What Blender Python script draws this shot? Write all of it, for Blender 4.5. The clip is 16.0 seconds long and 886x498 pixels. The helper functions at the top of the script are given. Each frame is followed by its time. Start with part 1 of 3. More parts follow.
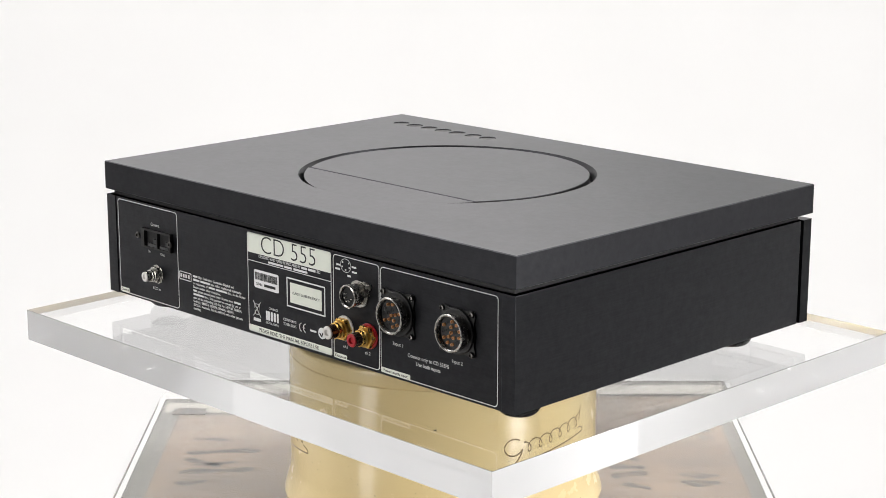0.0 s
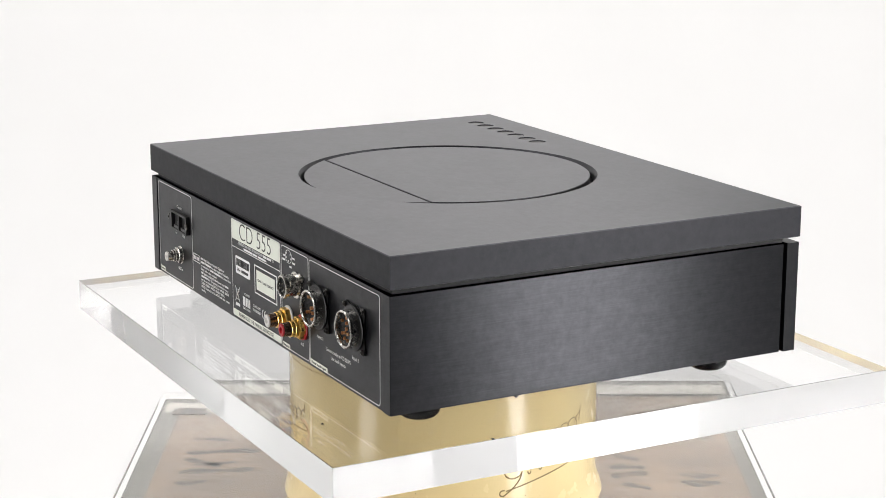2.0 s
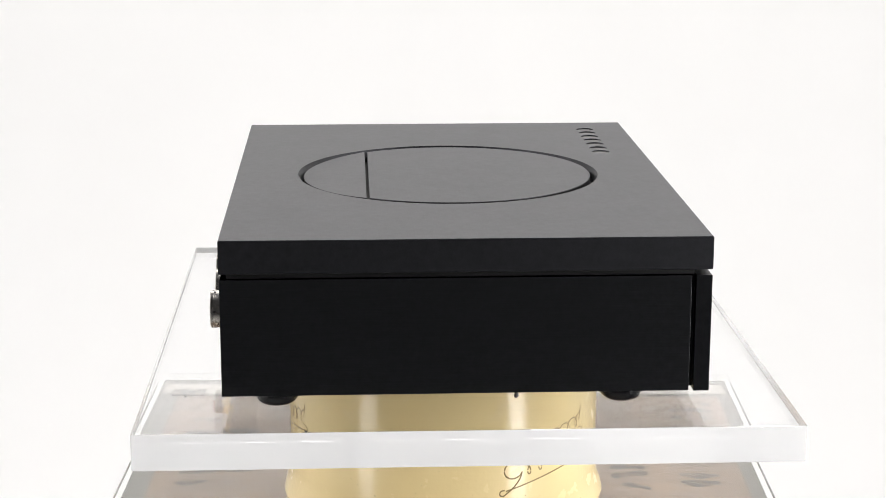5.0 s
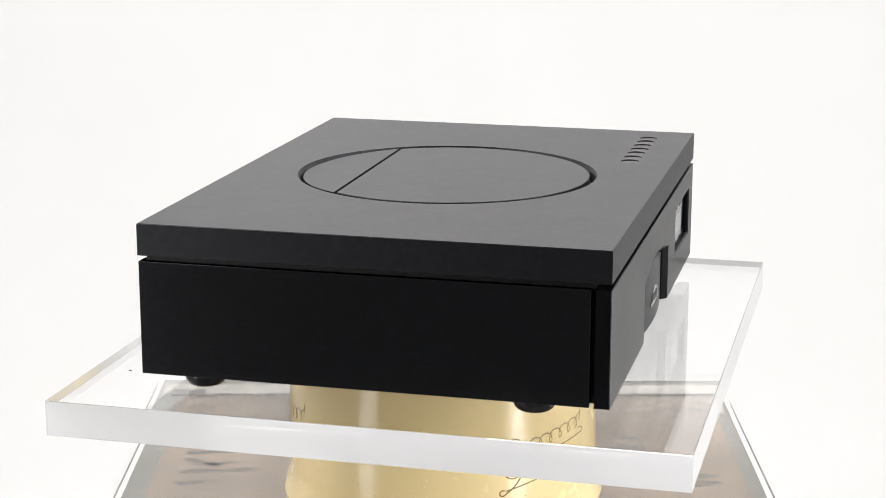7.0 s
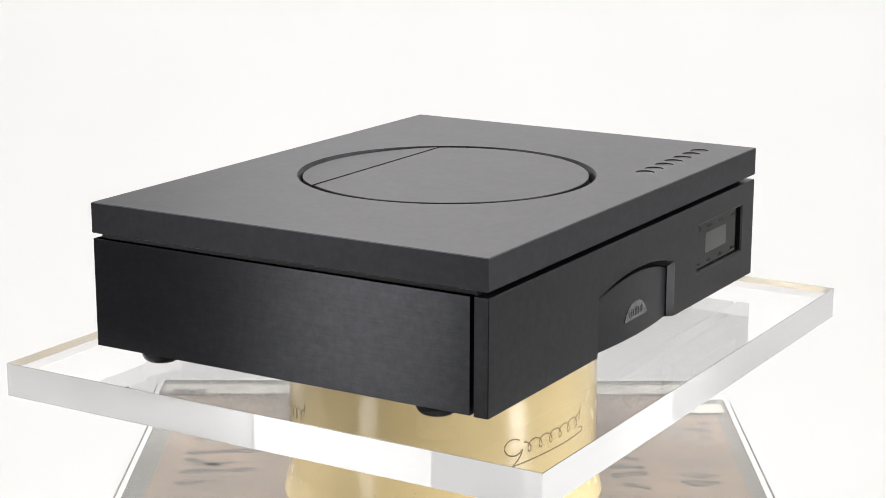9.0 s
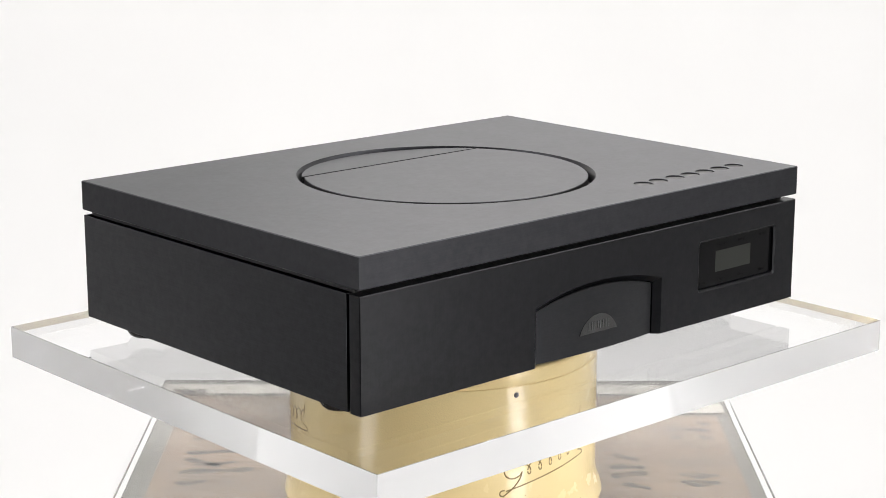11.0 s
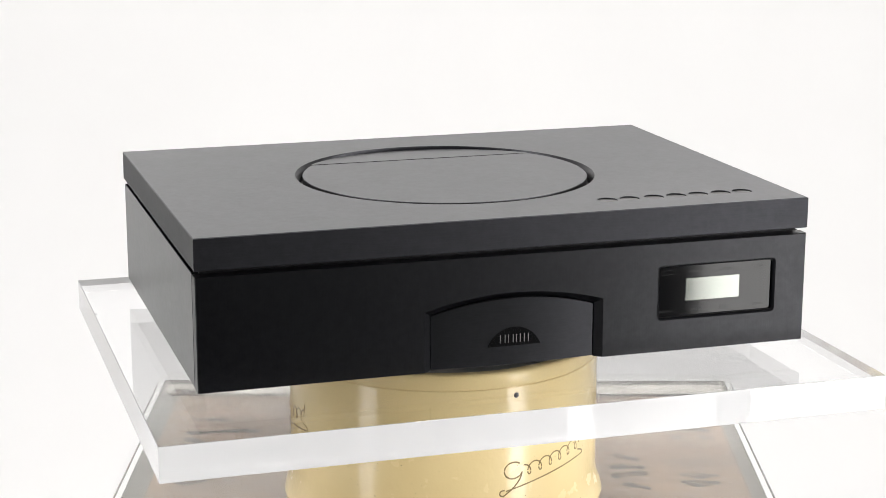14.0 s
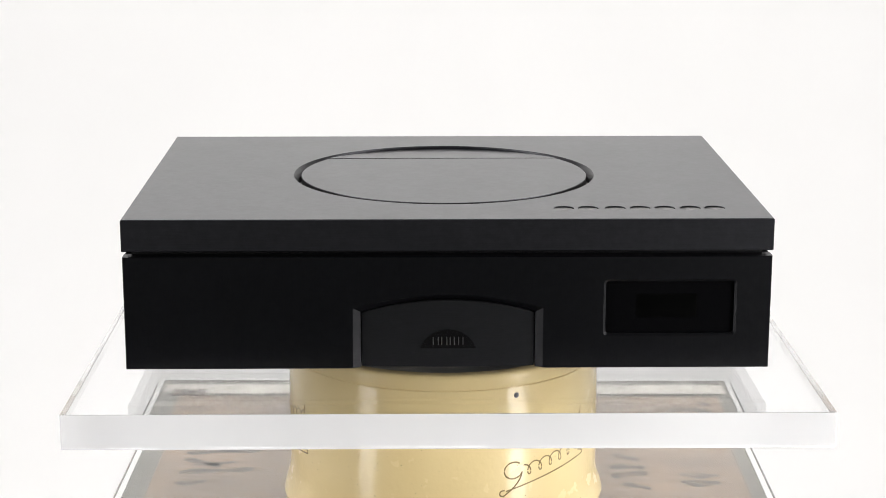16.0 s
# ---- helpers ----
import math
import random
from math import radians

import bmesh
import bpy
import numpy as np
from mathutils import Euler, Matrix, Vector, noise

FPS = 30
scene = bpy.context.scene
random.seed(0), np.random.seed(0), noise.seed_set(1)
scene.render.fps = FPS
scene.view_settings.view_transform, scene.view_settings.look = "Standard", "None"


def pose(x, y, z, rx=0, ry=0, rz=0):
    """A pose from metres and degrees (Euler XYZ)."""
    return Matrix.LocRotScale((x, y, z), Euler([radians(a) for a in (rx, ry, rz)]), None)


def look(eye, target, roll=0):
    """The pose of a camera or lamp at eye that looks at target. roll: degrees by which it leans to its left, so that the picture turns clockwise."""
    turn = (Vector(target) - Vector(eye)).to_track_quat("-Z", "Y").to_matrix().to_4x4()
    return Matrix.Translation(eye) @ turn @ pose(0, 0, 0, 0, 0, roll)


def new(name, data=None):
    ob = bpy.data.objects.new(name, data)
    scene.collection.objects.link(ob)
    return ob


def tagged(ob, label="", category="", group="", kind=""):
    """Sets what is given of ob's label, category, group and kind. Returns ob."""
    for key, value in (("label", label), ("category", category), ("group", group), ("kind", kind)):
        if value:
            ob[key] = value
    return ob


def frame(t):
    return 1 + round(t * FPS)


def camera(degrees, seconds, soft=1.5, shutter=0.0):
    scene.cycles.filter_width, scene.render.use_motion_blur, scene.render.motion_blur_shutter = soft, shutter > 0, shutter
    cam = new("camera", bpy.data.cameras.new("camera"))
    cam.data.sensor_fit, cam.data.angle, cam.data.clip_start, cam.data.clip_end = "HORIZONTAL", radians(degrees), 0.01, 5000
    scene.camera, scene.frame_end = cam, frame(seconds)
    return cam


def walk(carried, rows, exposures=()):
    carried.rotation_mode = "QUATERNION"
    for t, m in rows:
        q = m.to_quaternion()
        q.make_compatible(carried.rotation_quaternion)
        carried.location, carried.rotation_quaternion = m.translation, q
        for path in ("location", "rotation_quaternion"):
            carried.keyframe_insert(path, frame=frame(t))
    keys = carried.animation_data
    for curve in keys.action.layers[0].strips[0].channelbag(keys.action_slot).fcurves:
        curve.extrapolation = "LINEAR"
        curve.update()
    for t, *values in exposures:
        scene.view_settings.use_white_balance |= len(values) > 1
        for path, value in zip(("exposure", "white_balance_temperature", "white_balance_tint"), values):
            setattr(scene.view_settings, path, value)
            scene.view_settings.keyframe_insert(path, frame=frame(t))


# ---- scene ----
# The camera stands still on a tripod.
cam = camera(26.72, 16.0, soft=0.85)
STAND = pose(0.0, -1.3601, 1.2685, 90 - 13.511, 0, 0.054) @ pose(0, 0, 0, 0, 0, 0.078)
walk(cam, [(0.0, STAND), (16.0, STAND)])

# ---- light: a white studio with two softboxes and added fill lamps ----
world = bpy.data.worlds.new("studio_world")
world.use_nodes = True
world.node_tree.nodes["Background"].inputs[0].default_value = (0.9, 0.95, 1.0, 1)
world.node_tree.nodes["Background"].inputs[1].default_value = 0.05
scene.world = world
scene.view_settings.exposure = 0.41
# light bounces many times inside the clear sheet
scene.cycles.max_bounces, scene.cycles.glossy_bounces, scene.cycles.transmission_bounces = 24, 20, 24


def area_lamp(name, eye, target, sx, sy, watts, colour=(1, 1, 1)):
    data = bpy.data.lights.new(name, "AREA")
    data.shape, data.size, data.size_y, data.energy, data.color = "RECTANGLE", sx, sy, watts, colour
    ob = new(name, data)
    ob.matrix_world = look(eye, target)
    return ob


area_lamp("softbox_left", (-0.76, -0.575, 1.02), (0, 0, 1.02), 0.19, 0.92, 2.8, (1.0, 0.985, 0.965))
area_lamp("softbox_right", (0.75, -0.585, 1.02), (0, 0, 1.02), 0.19, 0.92, 6.0, (1.0, 0.985, 0.965))
# two fill lamps added out of view to whiten the backdrop
area_lamp("backdrop_fill_left", (-1.7, 0.6, 2.85), (-0.5, 2.9, 1.7), 2.4, 1.1, 55, (1.0, 0.982, 0.976))
area_lamp("backdrop_fill_right", (1.7, 0.6, 2.85), (0.5, 2.9, 1.7), 2.4, 1.1, 58, (1.0, 0.982, 0.976))
# fill lamp added out of view to brighten the player's top
area_lamp("overhead_fill", (0, 2.1, 2.6), (0, 0.0, 0.95), 1.6, 1.0, 14, (1.0, 0.96, 0.93))


# ---- materials ----
class Mat:
    """A small wrapper that builds a node material."""

    def __init__(self, name, colour=(0.5, 0.5, 0.5), rough=0.5, metal=0.0, **more):
        self.m = bpy.data.materials.new(name)
        self.m.use_nodes = True
        self.t = self.m.node_tree
        self.b = self.t.nodes["Principled BSDF"]
        self.b.inputs["Base Color"].default_value = (*colour, 1)
        self.b.inputs["Roughness"].default_value = rough
        self.b.inputs["Metallic"].default_value = metal
        for key, value in more.items():
            self.b.inputs[key.replace("_", " ")].default_value = value

    def node(self, kind, **props):
        n = self.t.nodes.new(kind)
        for key, value in props.items():
            n.inputs[key.replace("_", " ")].default_value = value
        return n

    def coords(self, scale=(1, 1, 1)):
        c = self.t.nodes.new("ShaderNodeTexCoord")
        m = self.t.nodes.new("ShaderNodeMapping")
        m.inputs["Scale"].default_value = scale
        self.t.links.new(c.outputs["Object"], m.inputs["Vector"])
        return m.outputs["Vector"]

    def noise(self, scale, detail=3.0, stretch=(1, 1, 1), rough=0.55):
        n = self.node("ShaderNodeTexNoise", Scale=scale, Detail=detail, Roughness=rough)
        self.t.links.new(self.coords(stretch), n.inputs["Vector"])
        return n.outputs["Fac"]

    def ramp(self, fac, stops):
        r = self.t.nodes.new("ShaderNodeValToRGB")
        while len(r.color_ramp.elements) < len(stops):
            r.color_ramp.elements.new(0.5)
        for e, (at, c) in zip(r.color_ramp.elements, stops):
            e.position = at
            e.color = (*c, 1) if len(c) == 3 else c
        self.t.links.new(fac, r.inputs["Fac"])
        return r.outputs["Color"]

    def spread(self, fac, low, high):
        n = self.t.nodes.new("ShaderNodeMapRange")
        n.inputs["From Min"].default_value, n.inputs["From Max"].default_value = 0.3, 0.7
        n.inputs["To Min"].default_value, n.inputs["To Max"].default_value = low, high
        self.t.links.new(fac, n.inputs["Value"])
        return n.outputs["Result"]

    def mix(self, fac, a, b, blend="MIX"):
        n = self.t.nodes.new("ShaderNodeMix")
        n.data_type, n.blend_type = "RGBA", blend
        for socket, value in ((n.inputs[0], fac), (n.inputs[6], a), (n.inputs[7], b)):
            if isinstance(value, (tuple, float, int)):
                socket.default_value = (*value, 1) if isinstance(value, tuple) else value
            else:
                self.t.links.new(value, socket)
        return n.outputs[2]

    def to(self, socket, out):
        self.t.links.new(out, self.b.inputs[socket])
        return self

    def bump(self, fac, strength, distance=0.001):
        n = self.node("ShaderNodeBump", Strength=strength, Distance=distance)
        self.t.links.new(fac, n.inputs["Height"])
        self.t.links.new(n.outputs["Normal"], self.b.inputs["Normal"])
        return self


def anodised(name, brush, rough, across, spec=0.5, colour=(0.006, 0.0062, 0.0072), tint=(0.885, 0.895, 1.0), wear=0.055, aniso=0.78):
    """Black anodised aluminium; brush is the way its fine lines run, wear how uneven its sheen is."""
    w = Mat(name, colour, rough)
    w.b.inputs["Specular Tint"].default_value = (*tint, 1)
    fine = w.noise(1600, 2, tuple(0.03 if i == brush else 1.0 for i in range(3)))
    cloud = w.noise(28, 4)
    grain = w.noise(420, 4, tuple(0.10 if i == brush else 1.0 for i in range(3)), 0.7)
    mottle = w.noise(170, 3, (1, 1, 1), 0.7)

    def total(op, a, b):
        n = w.t.nodes.new("ShaderNodeMath")
        n.operation = op
        for socket, value in zip(n.inputs, (a, b)):
            w.t.links.new(value, socket)
        return n.outputs[0]

    w.to("Roughness", total("ADD", w.spread(cloud, rough - 0.006, rough + 0.006), w.spread(grain, -0.09 * wear, 0.09 * wear)))
    sheen = total("MULTIPLY", w.spread(grain, 1 - wear, 1 + wear), w.spread(mottle, 1 - wear - 0.11, 1 + wear + 0.11))
    w.to("Specular IOR Level", total("MULTIPLY", sheen, w.spread(fine, spec * (1 - wear), spec * (1 + wear))))
    low = tuple(c * 0.9 for c in colour)
    high = tuple(c * 1.12 for c in colour)
    w.to("Base Color", w.ramp(fine, [(0.3, low), (0.7, high)]))
    w.b.inputs["Anisotropic"].default_value = aniso
    way = w.t.nodes.new("ShaderNodeVectorTransform")
    way.vector_type, way.convert_from, way.convert_to = "VECTOR", "OBJECT", "WORLD"
    way.inputs[0].default_value = across
    w.t.links.new(way.outputs[0], w.b.inputs["Tangent"])
    return w.m


# one black finish in copies; each face's brightness is put into sheen and colour
TOP_BLACK = anodised("black_anodised_top", 0, 0.36, (1, 0, 0), 0.82, aniso=0.9)
SIDE_BLACK = anodised("black_anodised_side", 1, 0.31, (0, 0, 1), 0.265, (0.009, 0.0094, 0.0103))
FRONT_BLACK = anodised("black_anodised_front", 2, 0.30, (1, 0, 0), 0.205, (0.0042, 0.0044, 0.0052), (0.93, 0.935, 1.0), 0.03, 0.6)
EDGE_BLACK = anodised("black_anodised_edge", 0, 0.35, (1, 0, 0), 0.27, (0.009, 0.0092, 0.0105))
# matte black that puts the shade of seams, wells and holes into colour
SLOT_SHADE = Mat("slot_shade", (0.007, 0.007, 0.0075), 0.6).m
DOOR_BLACK = anodised("satin_door_black", 0, 0.5, (0, 0, 1), spec=0.2, colour=(0.013, 0.0135, 0.0145), wear=0.02)
PANEL_BLACK = anodised("black_back_panel", 0, 0.38, (0, 0, 1), spec=0.34, colour=(0.006, 0.0062, 0.007))
RIM_BLACK = Mat("bright_turned_rim", (0.012, 0.012, 0.013), 0.3, Specular_IOR_Level=0.5).m
GLOSS_BLACK = Mat("gloss_black_window", (0.003, 0.003, 0.0035), 0.09, Specular_IOR_Level=0.14).m
LCD = Mat("lcd_glass", (0.085, 0.089, 0.082), 0.1, 1.0)
LCD.b.inputs["Specular IOR Level"].default_value = 1.0
LCD.b.inputs["IOR"].default_value = 1.5
LCD = LCD.to("Roughness", LCD.spread(LCD.noise(60, 3), 0.12, 0.16)).m
BADGE = Mat("dark_chrome_badge", (0.006, 0.006, 0.0065), 0.06)
BADGE.b.inputs["IOR"].default_value = 2.2
BADGE = BADGE.m
SILVER_INK = Mat("silver_mark", (0.22, 0.22, 0.225), 0.3, 0.8).m
RUBBER = Mat("gloss_black_foot", (0.004, 0.004, 0.005), 0.07).m
CHROME_B = Mat("nickel_plate", (0.62, 0.60, 0.56), 0.16, 1.0)
CHROME = CHROME_B.to("Roughness", CHROME_B.spread(CHROME_B.noise(300), 0.20, 0.30)).m
DARK_METAL = Mat("dark_plated_shell", (0.10, 0.095, 0.09), 0.28, 1.0).m
GOLD_B = Mat("gold_plate", (0.86, 0.56, 0.16), 0.18, 1.0)
GOLD = GOLD_B.to("Roughness", GOLD_B.spread(GOLD_B.noise(250), 0.22, 0.36)).m
COPPER = Mat("copper_pin", (0.75, 0.38, 0.18), 0.3, 1.0).m
PLASTIC = Mat("black_plastic", (0.005, 0.005, 0.005), 0.42).m
BROWN = Mat("brown_plated_sleeve", (0.20, 0.13, 0.10), 0.24, 0.9).m
WHITE_PLASTIC = Mat("white_plastic", (0.75, 0.73, 0.7), 0.4).m
RED = Mat("red_plastic", (0.42, 0.012, 0.02), 0.35).m
INK = Mat("white_ink", (0.8, 0.81, 0.8), 0.6).m
LABEL = Mat("pale_green_label", (0.66, 0.70, 0.63), 0.55)
LABEL = LABEL.to("Base Color", LABEL.ramp(LABEL.noise(90), [(0.3, (0.80, 0.83, 0.74)), (0.7, (0.85, 0.88, 0.79))])).m
BLACK_INK = Mat("black_ink", (0.012, 0.012, 0.012), 0.5).m
PAPER = Mat("white_sticker", (0.88, 0.88, 0.88), 0.5).m


def acrylic():
    w = Mat("clear_acrylic", (0.985, 0.988, 0.99), 0.0)
    w.b.inputs["Transmission Weight"].default_value = 1.0
    w.b.inputs["IOR"].default_value = 1.49
    return w.m


def acrylic_edge():
    w = Mat("polished_acrylic_edge", (0.982, 0.985, 0.995), 0.0)
    w.b.inputs["Transmission Weight"].default_value = 0.68
    w.b.inputs["IOR"].default_value = 1.49
    return w.m


ACRYLIC, EDGE = acrylic(), acrylic_edge()
GLASS_B = Mat("clear_table_glass", (0.975, 0.975, 0.965), 0.08)
GLASS_B.b.inputs["Transmission Weight"].default_value = 1.0
GLASS_B.b.inputs["IOR"].default_value = 1.2
GLASS = GLASS_B.m


def cream_paint():
    w = Mat("cream_enamel", (0.82, 0.66, 0.36), 0.2)
    blotch = w.noise(9, 4)
    speck = w.noise(420, 2)
    base = w.ramp(blotch, [(0.3, (0.84, 0.66, 0.335)), (0.7, (0.89, 0.72, 0.385))])
    marks = w.ramp(speck, [(0.735, (0, 0, 0)), (0.76, (1, 1, 1))])
    w.to("Base Color", w.mix(marks, base, (0.25, 0.18, 0.09)))
    w.to("Roughness", w.spread(w.noise(60, 4), 0.16, 0.30))
    w.bump(w.noise(230, 3), 0.34, 0.0005)
    w.b.inputs["Coat Weight"].default_value = 0.7
    w.t.links.new(w.b.inputs["Normal"].links[0].from_socket, w.b.inputs["Coat Normal"])
    return w.m


CREAM = cream_paint()
MARK_BRASS = Mat("bronze_transfer", (0.24, 0.165, 0.06), 0.4, 0.2).m


def worn_board():
    w = Mat("worn_brown_board", (0.3, 0.24, 0.2), 0.6)
    grain = w.noise(14, 5, (1, 7, 1))
    blotch = w.noise(16, 6)
    a = w.ramp(grain, [(0.3, (0.165, 0.118, 0.086)), (0.7, (0.27, 0.192, 0.138))])
    b = w.ramp(blotch, [(0.35, (0.125, 0.102, 0.090)), (0.7, (0.29, 0.20, 0.135))])
    w.to("Base Color", w.mix(0.5, a, b))
    w.bump(grain, 0.2, 0.001)
    return w.m


def grey_border():
    w = Mat("grey_painted_border", (0.25, 0.25, 0.25), 0.5)
    w.to("Base Color", w.ramp(w.noise(34, 6), [(0.3, (0.085, 0.081, 0.072)), (0.7, (0.14, 0.132, 0.116))]))
    return w.m


BOARD, BORDER = worn_board(), grey_border()
STENCIL = Mat("faded_dark_paint", (0.13, 0.125, 0.125), 0.7)
STENCIL = STENCIL.to("Base Color", STENCIL.ramp(STENCIL.noise(130, 5), [(0.38, (0.048, 0.047, 0.048)), (0.66, (0.15, 0.115, 0.09))])).m
PALE = Mat("pale_worn_strip", (0.6, 0.58, 0.54), 0.6)
PALE = PALE.to("Base Color", PALE.ramp(PALE.noise(40, 4), [(0.3, (0.36, 0.345, 0.31)), (0.7, (0.50, 0.48, 0.44))])).m
STUDIO_B = Mat("white_studio_paint", (0.84, 0.84, 0.835), 0.8)
STUDIO = STUDIO_B.to("Base Color", STUDIO_B.ramp(STUDIO_B.noise(1.5, 3), [(0.3, (0.83, 0.83, 0.825)), (0.7, (0.855, 0.855, 0.85))])).m
DARK_B = Mat("dark_studio_wall", (0.03, 0.03, 0.032), 0.9)
DARK_WALL = DARK_B.to("Base Color", DARK_B.ramp(DARK_B.noise(3, 3), [(0.3, (0.09, 0.09, 0.094)), (0.7, (0.115, 0.115, 0.12))])).m


# ---- mesh helpers ----
def mesh_of(name, bm, material, smooth=20):
    bmesh.ops.recalc_face_normals(bm, faces=bm.faces)
    if smooth:
        limit = radians(smooth)
        for f in bm.faces:
            f.smooth = True
        for e in bm.edges:
            if len(e.link_faces) == 2:
                e.smooth = e.calc_face_angle(0) < limit
    data = bpy.data.meshes.new(name)
    bm.to_mesh(data)
    bm.free()
    for m in material if isinstance(material, (list, tuple)) else [material]:
        data.materials.append(m)
    return data


def part(name, bm, material, parent, label=""):
    """Links a bmesh as one mesh object under a thing or under a part."""
    ob = new(name, bm if isinstance(bm, bpy.types.Mesh) else mesh_of(name, bm, material))
    ob.parent = parent
    return tagged(ob, label)


def box(x0, x1, y0, y1, z0, z1, bevel=0.0, bm=None, segments=2):
    own = bmesh.new()
    bmesh.ops.create_cube(own, size=1)
    for v in own.verts:
        v.co = Vector(((x0 + x1) / 2 + v.co.x * (x1 - x0), (y0 + y1) / 2 + v.co.y * (y1 - y0), (z0 + z1) / 2 + v.co.z * (z1 - z0)))
    if bevel:
        bmesh.ops.bevel(own, geom=own.edges[:], offset=bevel, segments=segments, affect="EDGES", profile=0.5)
    return join(bm, own)


def join(bm, own):
    if bm is None:
        return own
    data = bpy.data.meshes.new("join")
    own.to_mesh(data)
    own.free()
    bm.from_mesh(data)
    bpy.data.meshes.remove(data)
    return bm


def lathe(profile, m=None, segments=48, bm=None, phase=0.0):
    """A turned form: profile of (radius, height) about z, then moved by m."""
    own = bmesh.new()
    rings = []
    for r, z in profile:
        if r < 1e-7:
            rings.append([own.verts.new((0, 0, z))])
        else:
            rings.append([own.verts.new((r * math.cos(phase + k * math.tau / segments), r * math.sin(phase + k * math.tau / segments), z)) for k in range(segments)])
    for a, b in zip(rings, rings[1:]):
        for k in range(segments):
            j = (k + 1) % segments
            if len(a) == 1 and len(b) == 1:
                continue
            if len(a) == 1:
                own.faces.new((a[0], b[k], b[j]))
            elif len(b) == 1:
                own.faces.new((a[k], a[j], b[0]))
            else:
                own.faces.new((a[k], a[j], b[j], b[k]))
    if m is not None:
        own.transform(m)
    return join(bm, own)


def flat(loops, at, depth, bm=None):
    """A plate with holes: loops of (a, b), the outer one first; at(a, b, d) gives the place at depth d, from 0 to depth."""
    own = bmesh.new()
    ends = []
    for d in (0.0, depth):
        ring_sets, edges = [], []
        for loop in loops:
            vs = [own.verts.new(at(a, b, d)) for a, b in loop]
            es = [own.edges.new((vs[i], vs[(i + 1) % len(vs)])) for i in range(len(vs))]
            ring_sets.append(vs)
            edges += es
        bmesh.ops.triangle_fill(own, edges=edges, use_beauty=True)
        ends.append(ring_sets)
    for a, b in zip(*ends):
        for i in range(len(a)):
            j = (i + 1) % len(a)
            own.faces.new((a[i], a[j], b[j], b[i]))
    return join(bm, own)


def circle(cx, cy, r, n=40):
    return [(cx + r * math.cos(k * math.tau / n), cy + r * math.sin(k * math.tau / n)) for k in range(n)]


def rounded(x0, x1, y0, y1, r, n=5):
    pts = []
    for cx, cy, a0 in ((x1 - r, y1 - r, 0), (x0 + r, y1 - r, 90), (x0 + r, y0 + r, 180), (x1 - r, y0 + r, 270)):
        for k in range(n + 1):
            a = radians(a0 + 90 * k / n)
            pts.append((cx + r * math.cos(a), cy + r * math.sin(a)))
    return pts


def tube(points, r, n=6, bm=None, closed=False):
    own = bmesh.new()
    pts = [Vector(q) for q in points]
    rings = []
    for i, c in enumerate(pts):
        if closed:
            d = pts[(i + 1) % len(pts)] - pts[i - 1]
        else:
            d = pts[min(i + 1, len(pts) - 1)] - pts[max(i - 1, 0)]
        turn = d.to_track_quat("Z", "Y").to_matrix()
        rings.append([own.verts.new(c + turn @ Vector((r * math.cos(k * math.tau / n), r * math.sin(k * math.tau / n), 0))) for k in range(n)])
    pairs = list(zip(rings, rings[1:])) + ([(rings[-1], rings[0])] if closed else [])
    for a, b in pairs:
        for k in range(n):
            own.faces.new((a[k], a[(k + 1) % n], b[(k + 1) % n], b[k]))
    if not closed:
        own.faces.new(rings[0]), own.faces.new(rings[-1])
    return join(bm, own)


def lettering(text, size, m, width=0.0, align="CENTER", thick=0.0):
    """Text in the built-in font as a bmesh; width, if given, is the width that it fills."""
    data = bpy.data.curves.new("lettering", "FONT")
    data.body, data.size, data.align_x, data.align_y, data.extrude, data.offset = text, size, align, "CENTER", 0.00006, thick
    data.resolution_u = 4
    ob = new("lettering", data)
    bpy.context.view_layer.update()
    made = bpy.data.meshes.new_from_object(ob.evaluated_get(bpy.context.evaluated_depsgraph_get()))
    bm = bmesh.new()
    bm.from_mesh(made)
    bpy.data.objects.remove(ob)
    bpy.data.curves.remove(data)
    bpy.data.meshes.remove(made)
    if width:
        xs = [v.co.x for v in bm.verts]
        k = width / (max(xs) - min(xs))
        for v in bm.verts:
            v.co.x *= k
    bm.transform(m)
    return bm


